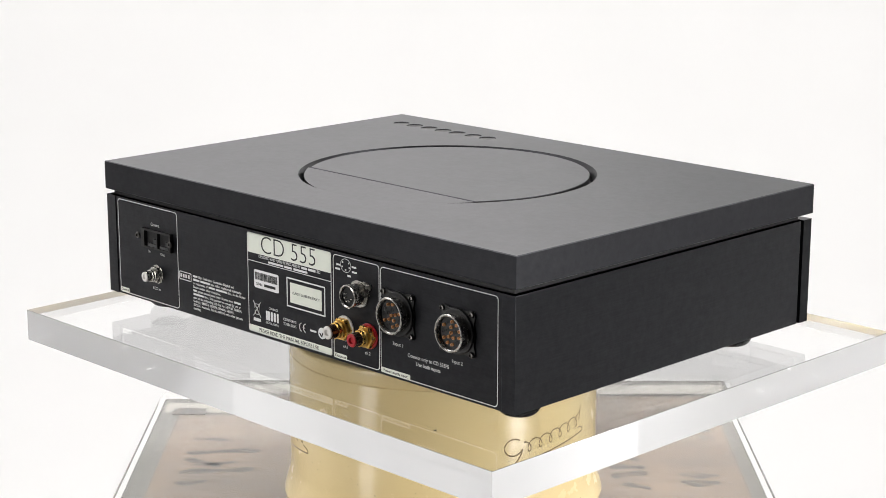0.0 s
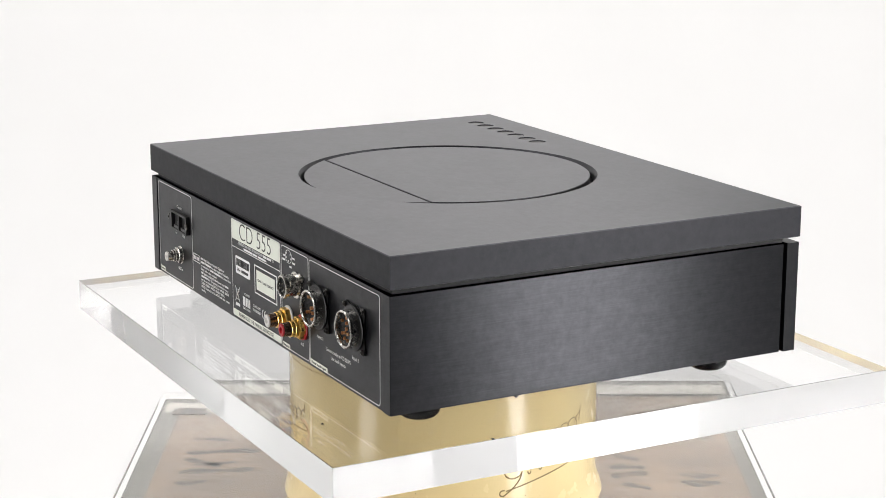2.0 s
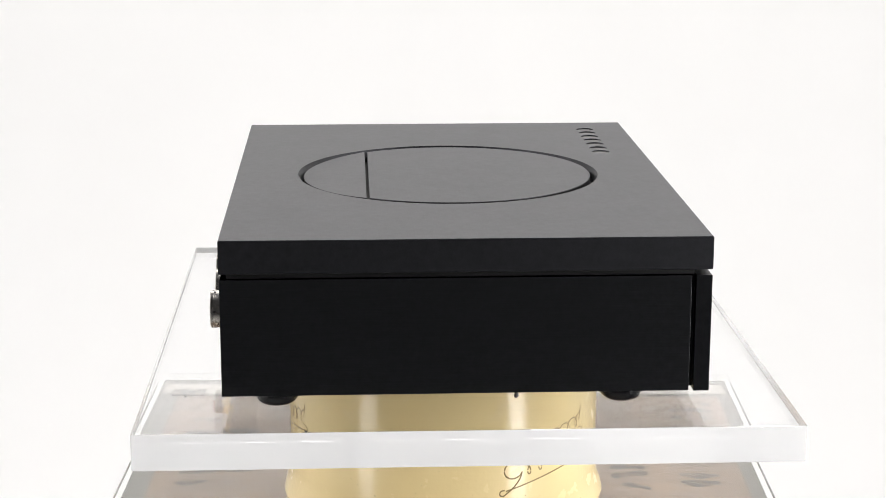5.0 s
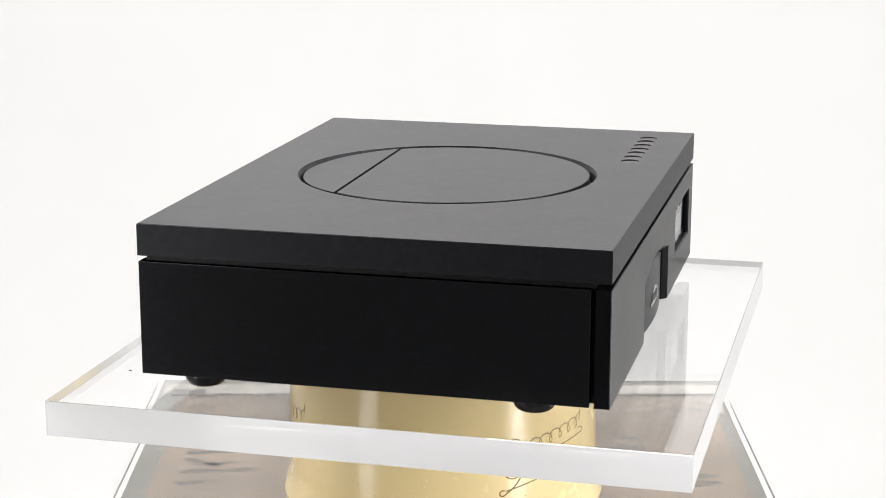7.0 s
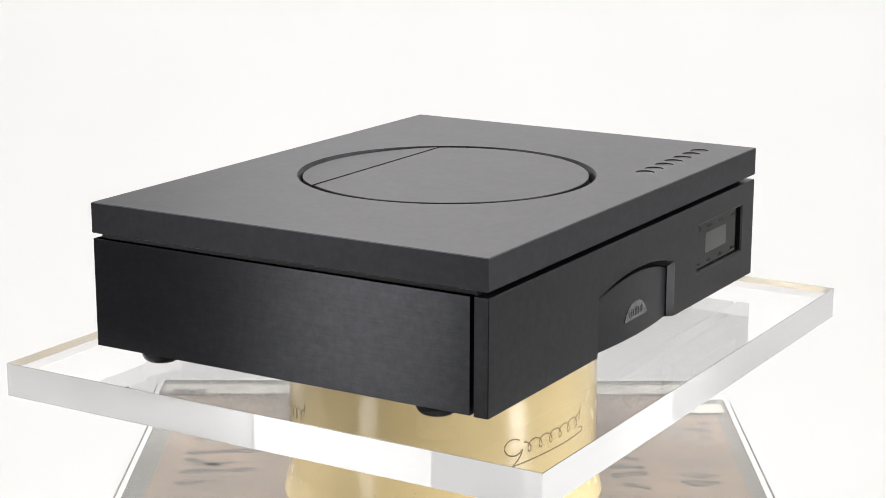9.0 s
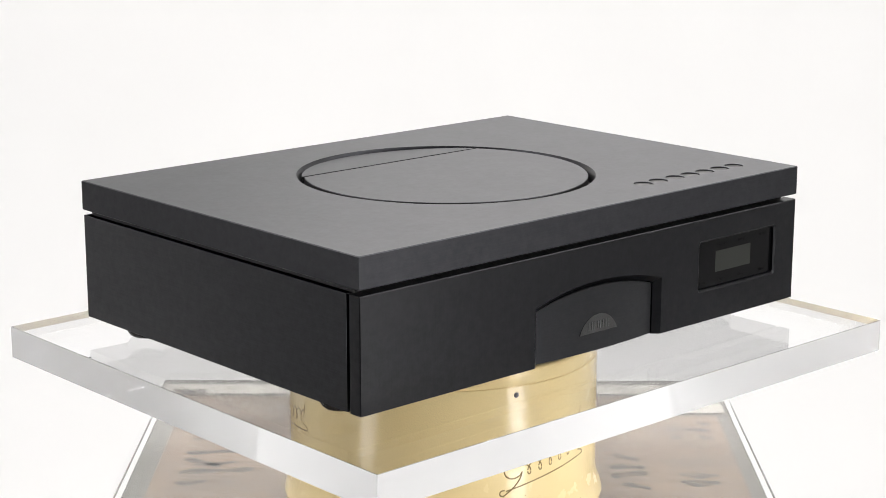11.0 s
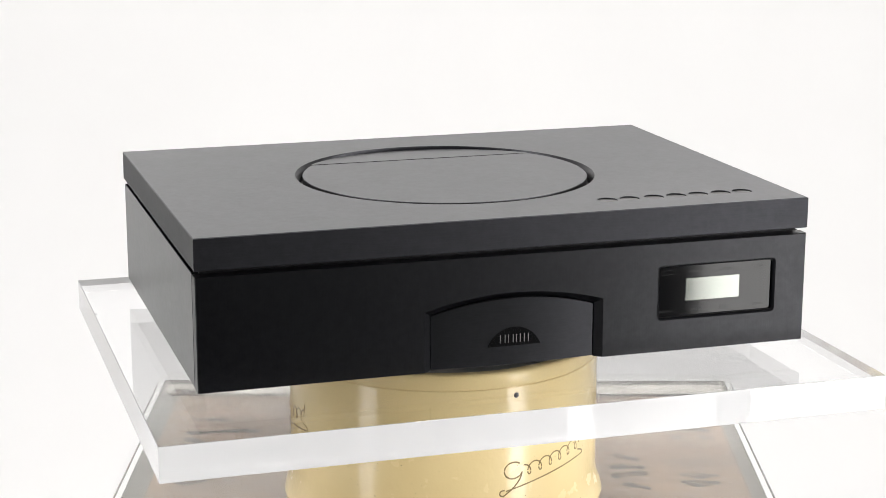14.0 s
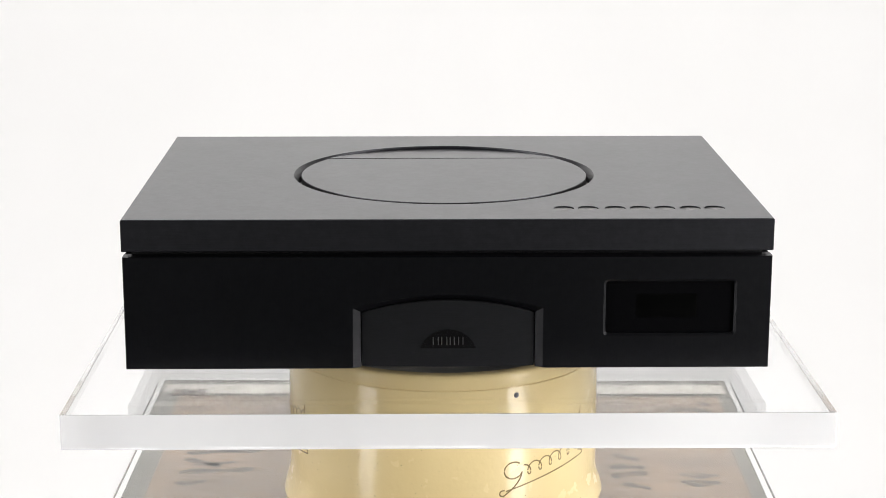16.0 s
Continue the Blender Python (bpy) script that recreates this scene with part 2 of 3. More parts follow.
# ---- the studio ----
def studio():
    def sheet(name, x0, x1, y0, y1, z0, z1, mat):
        ob = new(name, mesh_of(name, box(x0, x1, y0, y1, z0, z1), mat))
        return tagged(ob, kind="structure")

    profile = [(-2.2, 0.0), (1.9, 0.0)]
    for k in range(1, 17):
        a = radians(90 * k / 16)
        profile.append((1.9 + 1.1 * math.sin(a), 1.1 - 1.1 * math.cos(a)))
    profile.append((3.0, 3.05))
    profile += [(3.08, 3.05), (3.08, -0.08), (-2.2, -0.08)]
    bm = bmesh.new()
    left = [bm.verts.new((-3.0, y, z)) for y, z in profile]
    right = [bm.verts.new((3.0, y, z)) for y, z in profile]
    for i in range(len(profile)):
        j = (i + 1) % len(profile)
        bm.faces.new((left[i], left[j], right[j], right[i]))
    ob = new("backdrop", mesh_of("backdrop", bm, STUDIO))
    tagged(ob, "seamless white studio sweep of floor and wall", "backdrop", kind="structure")
    # unseen walls, floor and ceiling, made white or dark to shape the reflections
    tagged(sheet("wall_west", -3.1, -3.0, -0.7, 3.08, -0.08, 3.05, STUDIO), "unseen white side wall, sized for the reflections", "wall")
    tagged(sheet("wall_east", 3.0, 3.1, -1.6, 3.08, -0.08, 3.05, STUDIO), "unseen white side wall, sized for the reflections", "wall")
    tagged(sheet("wall_southwest", -3.1, -3.0, -3.6, -0.7, -0.08, 3.05, DARK_WALL), "unseen dark side wall, sized for the reflections", "wall")
    tagged(sheet("wall_southeast", 3.0, 3.1, -3.6, -1.6, -0.08, 3.05, DARK_WALL), "unseen dark side wall, sized for the reflections", "wall")
    tagged(sheet("floor", -3.0, 3.0, -3.6, -2.2, -0.08, 0, DARK_WALL), "unseen dark floor, placed for the reflections", "floor")
    tagged(sheet("wall_south", -3.1, 3.1, -3.7, -3.6, 0, 3.05, DARK_WALL), "plain dark wall behind the camera", "wall")
    tagged(sheet("ceiling", -3.1, 3.1, -3.7, 3.08, 3.05, 3.15, DARK_WALL), "unseen dark ceiling, placed for the reflections", "ceiling")


studio()


# ---- the display stand with its glass top ----
TABLE = 0.75


def display_stand():
    stand = new("display_stand")
    tagged(stand, "square stand with a worn brown stencilled top under clear glass", "table")
    h = 0.2535
    part("cabinet", box(-h + 0.012, h - 0.012, -0.25 + 0.012, 0.238, 0, TABLE - 0.034, 0.003), BORDER, stand, "grey painted stand body")
    top = part("top_board", box(-h + 0.003, h - 0.003, -0.247, 0.243, TABLE - 0.034, TABLE - 0.012, 0.002), BORDER, stand, "grey painted top board")
    z = TABLE - 0.012
    part("inlay", box(-0.232, 0.238, -0.225, 0.195, z - 0.004, z + 0.0012, 0.0006), BOARD, top, "worn brown printed board")
    # pale strip and dark blocks along the far edge
    teeth = random.Random(9)
    jag = [(-0.246, 0.202)]
    x = -0.205
    while x < -0.02:
        jag += [(x, 0.2015), (x + 0.0008, 0.2015 - teeth.uniform(0.001, 0.0055)), (x + 0.0034, 0.2015 - teeth.uniform(0.001, 0.005)), (x + 0.0042, 0.2015)]
        x += teeth.uniform(0.0052, 0.0075)
    jag += [(0.246, 0.2015), (0.246, 0.2255), (-0.246, 0.2255)]
    part("pale_strip", flat([jag], lambda a, b, d: (a, b, z + 0.0012 + d), 0.0004), PALE, top, "pale worn strip")
    part("dark_block", box(-0.238, -0.2095, 0.196, 0.2115, z - 0.002, z + 0.0020), STENCIL, top, "faded dark block")
    # faded stencil strokes: ends in plan and breadth
    rng = random.Random(5)
    strokes = (
        (-0.212, 0.1, -0.152, 0.104, 0.0085),
        (-0.212, 0.083, -0.181, 0.07, 0.008),
        (-0.203, 0.07, -0.169, 0.077, 0.006),
        (-0.212, 0.053, -0.153, 0.062, 0.009),
        (-0.213, 0.029, -0.188, 0.033, 0.009),
        (-0.211, 0.133, -0.175, 0.129, 0.006),
        (0.191, 0.16, 0.227, 0.155, 0.008),
        (0.19, 0.138, 0.201, 0.14, 0.009),
        (0.215, 0.14, 0.227, 0.134, 0.01),
        (0.218, 0.177, 0.229, 0.171, 0.008),
        (0.138, 0.095, 0.159, 0.084, 0.009),
        (0.133, 0.067, 0.162, 0.068, 0.009),
        (0.133, 0.048, 0.163, 0.054, 0.01),
        (0.188, 0.05, 0.219, 0.047, 0.01),
        (0.187, 0.033, 0.218, 0.03, 0.012),
        (0.14, 0.029, 0.162, 0.021, 0.008),
        (-0.19, -0.12, -0.11, -0.118, 0.009), (-0.185, -0.145, -0.115, -0.14, 0.009), (0.11, -0.13, 0.18, -0.125, 0.009), (0.12, -0.155, 0.185, -0.15, 0.009))
    for ax, ay, bx, by, broad in strokes:
        ph = rng.uniform(0, 6)
        low, high = [], []
        for i in range(15):
            u = i / 14
            x, mid = ax + (bx - ax) * u, ay + (by - ay) * u + 0.0012 * math.sin(ph + 6 * u)
            half = broad * 0.6 * (0.78 + 0.22 * math.sin(ph * 2 + 8 * u)) * min(1, 5 * u + 0.5, 5 * (1 - u) + 0.5) + rng.uniform(0, 0.0006)
            low.append((x, mid - half))
            high.append((x, mid + half))
        part("stencil_stroke", flat([low + high[::-1]], lambda a, b, d: (a, b, z + 0.0012 + d), 0.0001), STENCIL, top, "")
    sheet = part("glass_sheet", box(-h - 0.001, h + 0.001, -0.25, 0.246, TABLE - 0.0085, TABLE, 0.0022, segments=5), GLASS, stand, "clear glass sheet with polished edges")
    sheet.visible_shadow = False
    return stand


display_stand()


# ---- the cream drum that turns the sheet ----
# scuffed grey with the player's dark reflection painted into it
SCUFFED_REFLECTION = Mat("scuffed_reflection_grey", (0.05, 0.05, 0.052), 0.35)
SCUFFED_REFLECTION.to("Base Color", SCUFFED_REFLECTION.ramp(SCUFFED_REFLECTION.noise(70, 5, (0.3, 1, 1)), [(0.35, (0.11, 0.11, 0.115)), (0.55, (0.20, 0.195, 0.19)), (0.7, (0.5, 0.47, 0.40))]))
SCUFFED_REFLECTION = SCUFFED_REFLECTION.m


def turntable_drum():
    drum = new("display_turntable")
    drum.location = (-0.001, 0, TABLE)
    tagged(drum, "cream enamelled round turntable drum with bronze script marks", "turntable")
    R = 0.117
    body = [(0, 0.0), (0.1185, 0.0), (0.1215, 0.003), (0.1222, 0.008), (0.1205, 0.015), (0.1182, 0.022), (R, 0.030), (R, 0.0990), (R - 0.0003, 0.0994), (R - 0.0010, 0.0996), (0, 0.0996)]
    part("drum_body", lathe(body, segments=128), CREAM, drum, "cream enamelled drum with a flared foot")
    part("gap_ring", lathe([(0, 0.0997), (R - 0.0003, 0.0997), (R - 0.0003, 0.0999), (0, 0.0999)], segments=128), CREAM, drum, "thin crease under the platter")
    plate = [(0, 0.0999), (R - 0.0006, 0.0999), (R - 0.0003, 0.1002), (R - 0.0002, 0.1009), (R - 0.0002, 0.1082), (R - 0.0010, 0.1098), (R - 0.0028, 0.1106), (0, 0.1106)]
    platter = part("platter", lathe(plate, segments=128), CREAM, drum, "cream rotating platter")
    # added disc that carries the player's painted reflection
    part("mat", lathe([(0, 0.1107), (0.1080, 0.1107), (0.1090, 0.11085), (0.0, 0.1109)], segments=128), SCUFFED_REFLECTION, platter, "scuffed dark disc standing in for the player's reflection")
    # script-like swashes
    def on(a, z, r=R - 0.0003):
        return (r * math.sin(radians(a)), -r * math.cos(radians(a)), z)

    def swash(start, low):
        under, wave, loop = [], [], []
        for k in range(41):
            u = k / 40
            under.append(on(start + 2.5 + 38 * u, low + 0.0035 + 0.0115 * u + 0.0012 * math.sin(3.1 * u)))
        for k in range(15):
            u = k / 14
            under.append(on(start + 40.5 + 1.6 * math.sin(math.pi * u) - 3.0 * u, low + 0.015 + 0.0045 * u))
        for k in range(121):
            u = k / 120
            wave.append(on(start + 9.5 + 29 * u + 1.7 * math.sin(u * 38), low + 0.0172 + 0.0085 * u + 0.0042 * math.cos(u * 38)))
        for k in range(36):
            a = radians(50 + 290 * k / 35)
            loop.append(on(start + 5.5 + 3.6 * math.cos(a), low + 0.0185 + 0.0062 * math.sin(a)))
        for k in range(24):
            u = k / 23
            loop.append(on(start + 8.9 - 0.8 * u - 6.5 * u * u, low + 0.0165 - 0.0165 * u))
        for k in range(12):
            a = radians(-90 - 200 * k / 11)
            loop.append(on(start + 1.6 + 1.4 * math.cos(a), low + 0.0022 + 0.0022 * math.sin(a)))
        bm = tube(under, 0.00060)
        tube(wave, 0.00058, bm=bm)
        tube(loop, 0.00064, bm=bm)
        tube([on(start + 38.0, low + 0.0245), on(start + 39.0, low + 0.035)], 0.00058, bm=bm)
        part("script_mark", bm, MARK_BRASS, drum, "bronze flowing script-like mark")

    swash(20.0, 0.0365)
    swash(-99.0, 0.0365)
    part("screw", lathe([(0, 0.0018), (0.0012, 0.0015), (0.0019, 0.0006), (0.0021, 0)], Matrix.Translation(on(26.2, 0.0935)) @ pose(0, 0, 0, 90, 0, 26.2), 16), DARK_METAL, drum, "small dark screw head")
    return drum, platter


drum, platter = turntable_drum()


# ---- the clear sheet ----
def clear_sheet():
    w, d, t = 0.2505, 0.21275, 0.024
    bm = box(-w, w, -d, d, 0, t, 0.0004, segments=2)
    for f in bm.faces:
        f.material_index = 0 if abs(f.normal.z) > 0.9 else 1
    ob = new("acrylic_sheet", mesh_of("acrylic_sheet", bm, [ACRYLIC, EDGE], 10))
    ob.visible_shadow = False
    tagged(ob, "thick clear acrylic sheet on the cream turntable", "plinth")
    for x, y, r in ((-0.1744, 0.1852, 0.0011), (-0.2492, 0.1036, 0.0011)):
        part("speck", lathe([(0, t + 0.0005), (r * 0.7, t + 0.0004), (r, t)], Matrix.Translation((x, y, 0)), 10), BLACK_INK, ob, "tiny dark speck")
    return ob


sheet = clear_sheet()

# ---- the black disc player ----
W2, D2, H = 0.216, 0.1569, 0.115
player = new("disc_player")
tagged(player, "black anodised top-loading disc player on small round feet", "disc player")


def Z(mm):
    """Height above the player's base of a level given in millimetres below the top."""
    return H - mm / 1000


def top_plate():
    loops = [[(-W2, -D2), (W2, -D2), (W2, D2), (-W2, D2)]]
    e = 0.0006
    inner = [(-W2 + e, -D2 + e), (W2 - e, -D2 + e), (W2 - e, D2 - e), (-W2 + e, D2 - e)]
    bx = [0.0789, 0.0954, 0.1138, 0.1307, 0.1475, 0.1648, 0.1813]
    by = -0.1235
    holes = [circle(0, 0.001, 0.1108, 160)] + [circle(x, by, 0.0072, 40) for x in bx]
    bm = bmesh.new()
    edges, rings = [], []
    for loop in [inner] + holes:
        vs = [bm.verts.new((x, y, H)) for x, y in loop]
        rings.append(vs)
        edges += [bm.edges.new((vs[i], vs[(i + 1) % len(vs)])) for i in range(len(vs))]
    bmesh.ops.triangle_fill(bm, edges=edges, use_beauty=True)
    up = rings[0]
    for z, loop in ((H - e, loops[0]), (Z(21.2), loops[0]), (Z(21.7), inner)):
        vs = [bm.verts.new((x, y, z)) for x, y in loop]
        for i in range(4):
            bm.faces.new((up[i], up[(i + 1) % 4], vs[(i + 1) % 4], vs[i]))
        up = vs
    bm.faces.new(up)
    # walls of the round well, chamfered, and of the button wells
    c = Matrix.Translation((0, 0.001, 0))
    lathe([(0.1108, H), (0.1100, H - 0.0008), (0.1076, Z(5.0))], c, 160, bm)
    for x in bx:
        lathe([(0.0072, H), (0.0069, Z(0.4)), (0.0069, Z(4.2)), (0, Z(4.2))], Matrix.Translation((x, by, 0)), 40, bm)
    bmesh.ops.remove_doubles(bm, verts=bm.verts[:], dist=0.00001)
    for f in bm.faces:
        f.normal_update()
        c = f.calc_center_median()
        well = any((c.x - x) ** 2 + (c.y - by) ** 2 < 0.0071 ** 2 and abs(f.normal.z) < 0.5 for x in bx)
        rim = math.hypot(c.x, c.y - 0.001) < 0.1107 and abs(f.normal.z) < 0.9
        f.material_index = 2 if well else 1 if rim or (abs(f.normal.z) < 0.3 and max(abs(c.x) - W2, abs(c.y) - D2) > -0.001) else 0
    plate = part("top_plate", bm, [TOP_BLACK, EDGE_BLACK, SLOT_SHADE], player, "thick black anodised top plate")
    part("lid_well", lathe([(0.1077, Z(4.9)), (0.1077, Z(9.0)), (0.0, Z(9.0))], Matrix.Translation((0, 0.001, 0)), 160), SLOT_SHADE, player, "well round the lid, its shade put into the colour")
    button = mesh_of("button", lathe([(0.0068 * k / 12, Z(1.85 - 1.05 * (k / 12) ** 2)) for k in range(13)] + [(0.00685, Z(4.2))], None, 40), RIM_BLACK)
    for x in bx:
        b = part("button", button, None, plate, "dished round black button")
        b.location = (x, by, 0)
    # the lid and the fixed segment behind it
    r, cut = 0.1052, 0.0590
    a0 = math.asin(cut / r)
    def lid_ring(rr, yy):
        a2 = math.asin(yy / rr)
        return [(rr * math.cos(a), 0.001 + rr * math.sin(a)) for a in [math.pi - a2 + (math.pi + 2 * a2) * k / 160 for k in range(161)]]

    bm = bmesh.new()
    rings = []
    for inset, z in ((0.0004, H - 0.0003), (0.0, H - 0.0007), (0.0, H - 0.0060)):
        rings.append([bm.verts.new((x, y, z)) for x, y in lid_ring(r - inset, cut - inset)])
    bm.faces.new(rings[0]), bm.faces.new(rings[-1])
    for ra, rb in zip(rings, rings[1:]):
        for i in range(len(ra)):
            j = (i + 1) % len(ra)
            bm.faces.new((ra[i], ra[j], rb[j], rb[i]))
    # side faces take the painted shade so that the seam reads dark
    for f in bm.faces:
        f.normal_update()
        f.material_index = 1 if abs(f.normal.z) < 0.3 else 0
    part("lid", bm, [TOP_BLACK, SLOT_SHADE], player, "round black hinged lid, closed")
    r2 = 0.1066
    a1 = math.asin((cut + 0.0021) / r2)
    seg = [(r2 * math.cos(a), 0.001 + r2 * math.sin(a)) for a in [a1 + (math.pi - 2 * a1) * k / 60 for k in range(61)]]
    bm = flat([seg], lambda a, b, d: (a, b, H - 0.0003 - 0.036 * (b - 0.061) - d), 0.005)
    for f in bm.faces:
        f.normal_update()
        f.material_index = 1 if abs(f.normal.z) < 0.3 else 0
    part("rear_segment", bm, [TOP_BLACK, SLOT_SHADE], player, "fixed black segment behind the lid")


def chassis():
    bm = bmesh.new()
    box(-0.2153, -0.2040, -0.1437, D2 - 0.0002, Z(102.3), Z(25.6), 0.0003, bm)
    box(0.2040, 0.2153, -0.1437, D2 - 0.0002, Z(102.3), Z(25.6), 0.0003, bm)
    box(-0.2042, 0.2042, -0.1435, D2 - 0.004, Z(102.0), Z(25.8), 0, bm)
    for f in bm.faces:
        f.normal_update()
        f.material_index = 1 if f.normal.y > 0.9 else 0
    part("chassis", bm, [SIDE_BLACK, PANEL_BLACK], player, "black anodised body with thick side cheeks")
    part("shadow_gap", box(-0.2108, 0.2108, -0.146, 0.1525, Z(25.9), Z(21.5)), SLOT_SHADE, player, "recessed dark gap under the top plate")
    part("front_spacer", box(-0.209, 0.209, -0.1472, -0.1430, Z(101.0), Z(27.0)), SLOT_SHADE, player, "recessed joint behind the front panel")
    foot = mesh_of("foot", lathe([(0, 0), (0.0088, 0), (0.0104, 0.0005), (0.0120, 0.0015), (0.0132, 0.0030), (0.0140, 0.0050), (0.0143, 0.0072), (0.0143, Z(102.1)), (0, Z(102.1))], None, 48), RUBBER)
    for x in (-0.1875, 0.1875):
        for y in (-0.1035, 0.1225):
            f = part("foot", foot, None, player, "glossy black round foot")
            f.location = (x, y, 0)


def arch(half, corner, crown, bottom, n=28):
    """The arched opening, from its lower right round to its lower left."""
    rise = corner - crown
    rad = (half * half + rise * rise) / (2 * rise)
    pts = [(half, bottom)]
    for k in range(n + 1):
        x = half - 2 * half * k / n
        pts.append((x, corner - (math.sqrt(rad * rad - x * x) - (rad - rise))))
    pts.append((-half, bottom))
    return [(x / 1000, Z(z)) for x, z in pts]


def front_panel():
    y0, y1 = -D2, -0.1468
    top, low, w = Z(25.4), Z(102.4), 0.2156
    e = 0.0005
    outer = arch(63.6, 60.8, 51.6, 102.4)
    inner = arch(58.6, 64.2, 55.0, 102.4)
    win = rounded(0.1037, 0.1929, Z(80.3), Z(41.3), 0.003)
    win_in = rounded(0.1053, 0.1913, Z(78.7), Z(42.9), 0.002)
    bm = bmesh.new()

    def face(loops, y):
        rings, edges = [], []
        for loop in loops:
            vs = [bm.verts.new((x, y, z)) for x, z in loop]
            rings.append(vs)
            edges += [bm.edges.new((vs[i], vs[(i + 1) % len(vs)])) for i in range(len(vs))]
        bmesh.ops.triangle_fill(bm, edges=edges, use_beauty=True)
        return rings

    def wall(a, b, closed=True):
        for i in range(len(a) - (0 if closed else 1)):
            j = (i + 1) % len(a)
            bm.faces.new((a[i], a[j], b[j], b[i]))

    def around(arch_pts, g):
        return [(-w + g, low), (-w + g, top - g), (w - g, top - g), (w - g, low)] + arch_pts

    f = face([around(outer, e), win], y0)
    rim = [bm.verts.new((x, y0 + e, z)) for x, z in around(outer, 0)[:4]]
    b = face([around(inner, 0), win_in], y1)
    mid = [bm.verts.new((x, y0 + 0.0042, z)) for x, z in inner]
    for i in range(3):
        bm.faces.new((f[0][i], f[0][i + 1], rim[i + 1], rim[i]))
        bm.faces.new((rim[i], rim[i + 1], b[0][i + 1], b[0][i]))
    wall(f[0][4:], mid, False)
    wall(mid, b[0][4:], False)
    for i in (3, len(f[0]) - 1):
        j = (i + 1) % len(f[0])
        chain = [f[0][i], f[0][j]]
        tail = [mid[0], b[0][4], b[0][3], rim[3]] if i == 3 else [rim[0], b[0][0], b[0][-1], mid[-1]]
        bm.faces.new(chain + tail)
    shelf = [bm.verts.new((x, y0 + 0.0012, z)) for x, z in win_in]
    wall(f[1], shelf)
    wall(shelf, b[1])
    part("front_panel", bm, FRONT_BLACK, player, "thick black anodised front panel with an arched cut-out")
    # window
    glass = part("display_window", flat([rounded(0.1054, 0.1912, Z(78.6), Z(43.0), 0.0018)], lambda a, b, d: (a, y0 + 0.003 + d, b), 0.002), GLOSS_BLACK, player, "glossy black display window, switched off")
    part("lcd", flat([rounded(0.1260, 0.1666, Z(68.2), Z(52.3), 0.0004)], lambda a, b, d: (a, y0 + 0.0029 + d, b), 0.0004), LCD, glass, "dull grey-green blank display")
    grey_print = Mat("dim_grey_print", (0.005, 0.005, 0.0055), 0.2, Specular_IOR_Level=0.2).m
    for x, mm, word, wide in ((0.1335, 47.2, "repeat", 0.0105), (0.1560, 47.2, "prog", 0.0082), (0.1810, 47.2, "track", 0.0085), (0.1115, 74.4, "pause", 0.0100), (0.1335, 74.4, "stop", 0.0080), (0.1560, 74.4, "play", 0.0075), (0.1810, 74.4, "time", 0.0075)):
        m = Matrix.Translation((x, y0 + 0.00285, Z(mm))) @ pose(0, 0, 0, 90, 0, 0)
        part("printed_word", lettering(word, 0.0034, m, wide), grey_print, glass, "dim grey printed word")
    part("boxed_mark", flat([rounded(0.1075, 0.1165, Z(48.9), Z(45.6), 0.0006), rounded(0.1079, 0.1161, Z(48.5), Z(46.0), 0.0004)], lambda a, b, d: (a, y0 + 0.0028 + d, b), 0.0003), grey_print, glass, "dim boxed mark")
    # the bowed door inside the arch
    bm = bmesh.new()
    loop = arch(57.9, 64.9, 55.8, 101.9, 40)

    def bow(x):
        return y0 + 0.0050 - 0.0034 * (1 - (x / 0.058) ** 2)

    # vertical strips from bottom to arch
    cols = loop[1:-1]
    prev = None
    for x, z in cols:
        col = [bm.verts.new((x, bow(x), Z(101.9))), bm.verts.new((x, bow(x), z - 0.0004)), bm.verts.new((x, bow(x) + 0.0004, z)), bm.verts.new((x, y1 + 0.0005, z)), bm.verts.new((x, y1 + 0.0005, Z(101.9)))]
        if prev:
            for i in range(5):
                j = (i + 1) % 5
                bm.faces.new((prev[i], prev[j], col[j], col[i]))
        else:
            bm.faces.new(col)
        prev = col
    bm.faces.new(prev)
    door = part("drawer_front", bm, DOOR_BLACK, player, "bowed satin black arched front piece")
    # badge: a circular segment with silver marks
    half, rise = 0.0187, 0.0130
    rad = (half * half + rise * rise) / (2 * rise)
    a0 = math.asin((rad - rise) / rad)
    seg = [(rad * math.cos(a), Z(88.9) - (rad - rise) + rad * math.sin(a)) for a in [a0 + (math.pi - 2 * a0) * k / 40 for k in range(41)]]
    badge = part("badge", flat([seg], lambda a, b, d: (a, y0 + 0.0013 + d, b), 0.003), BADGE, door, "half-moon dark mirror badge")
    bz = Z(86.6)
    marks = bmesh.new()
    for x in (-0.0100, -0.0066, -0.0042, -0.0008, 0.0014, 0.0042, 0.0071, 0.0100):
        box(x - 0.00028, x + 0.00028, y0 + 0.0009, y0 + 0.0015, bz, bz + 0.0056, 0, marks)
    part("badge_mark", marks, SILVER_INK, badge, "plain silver bars")


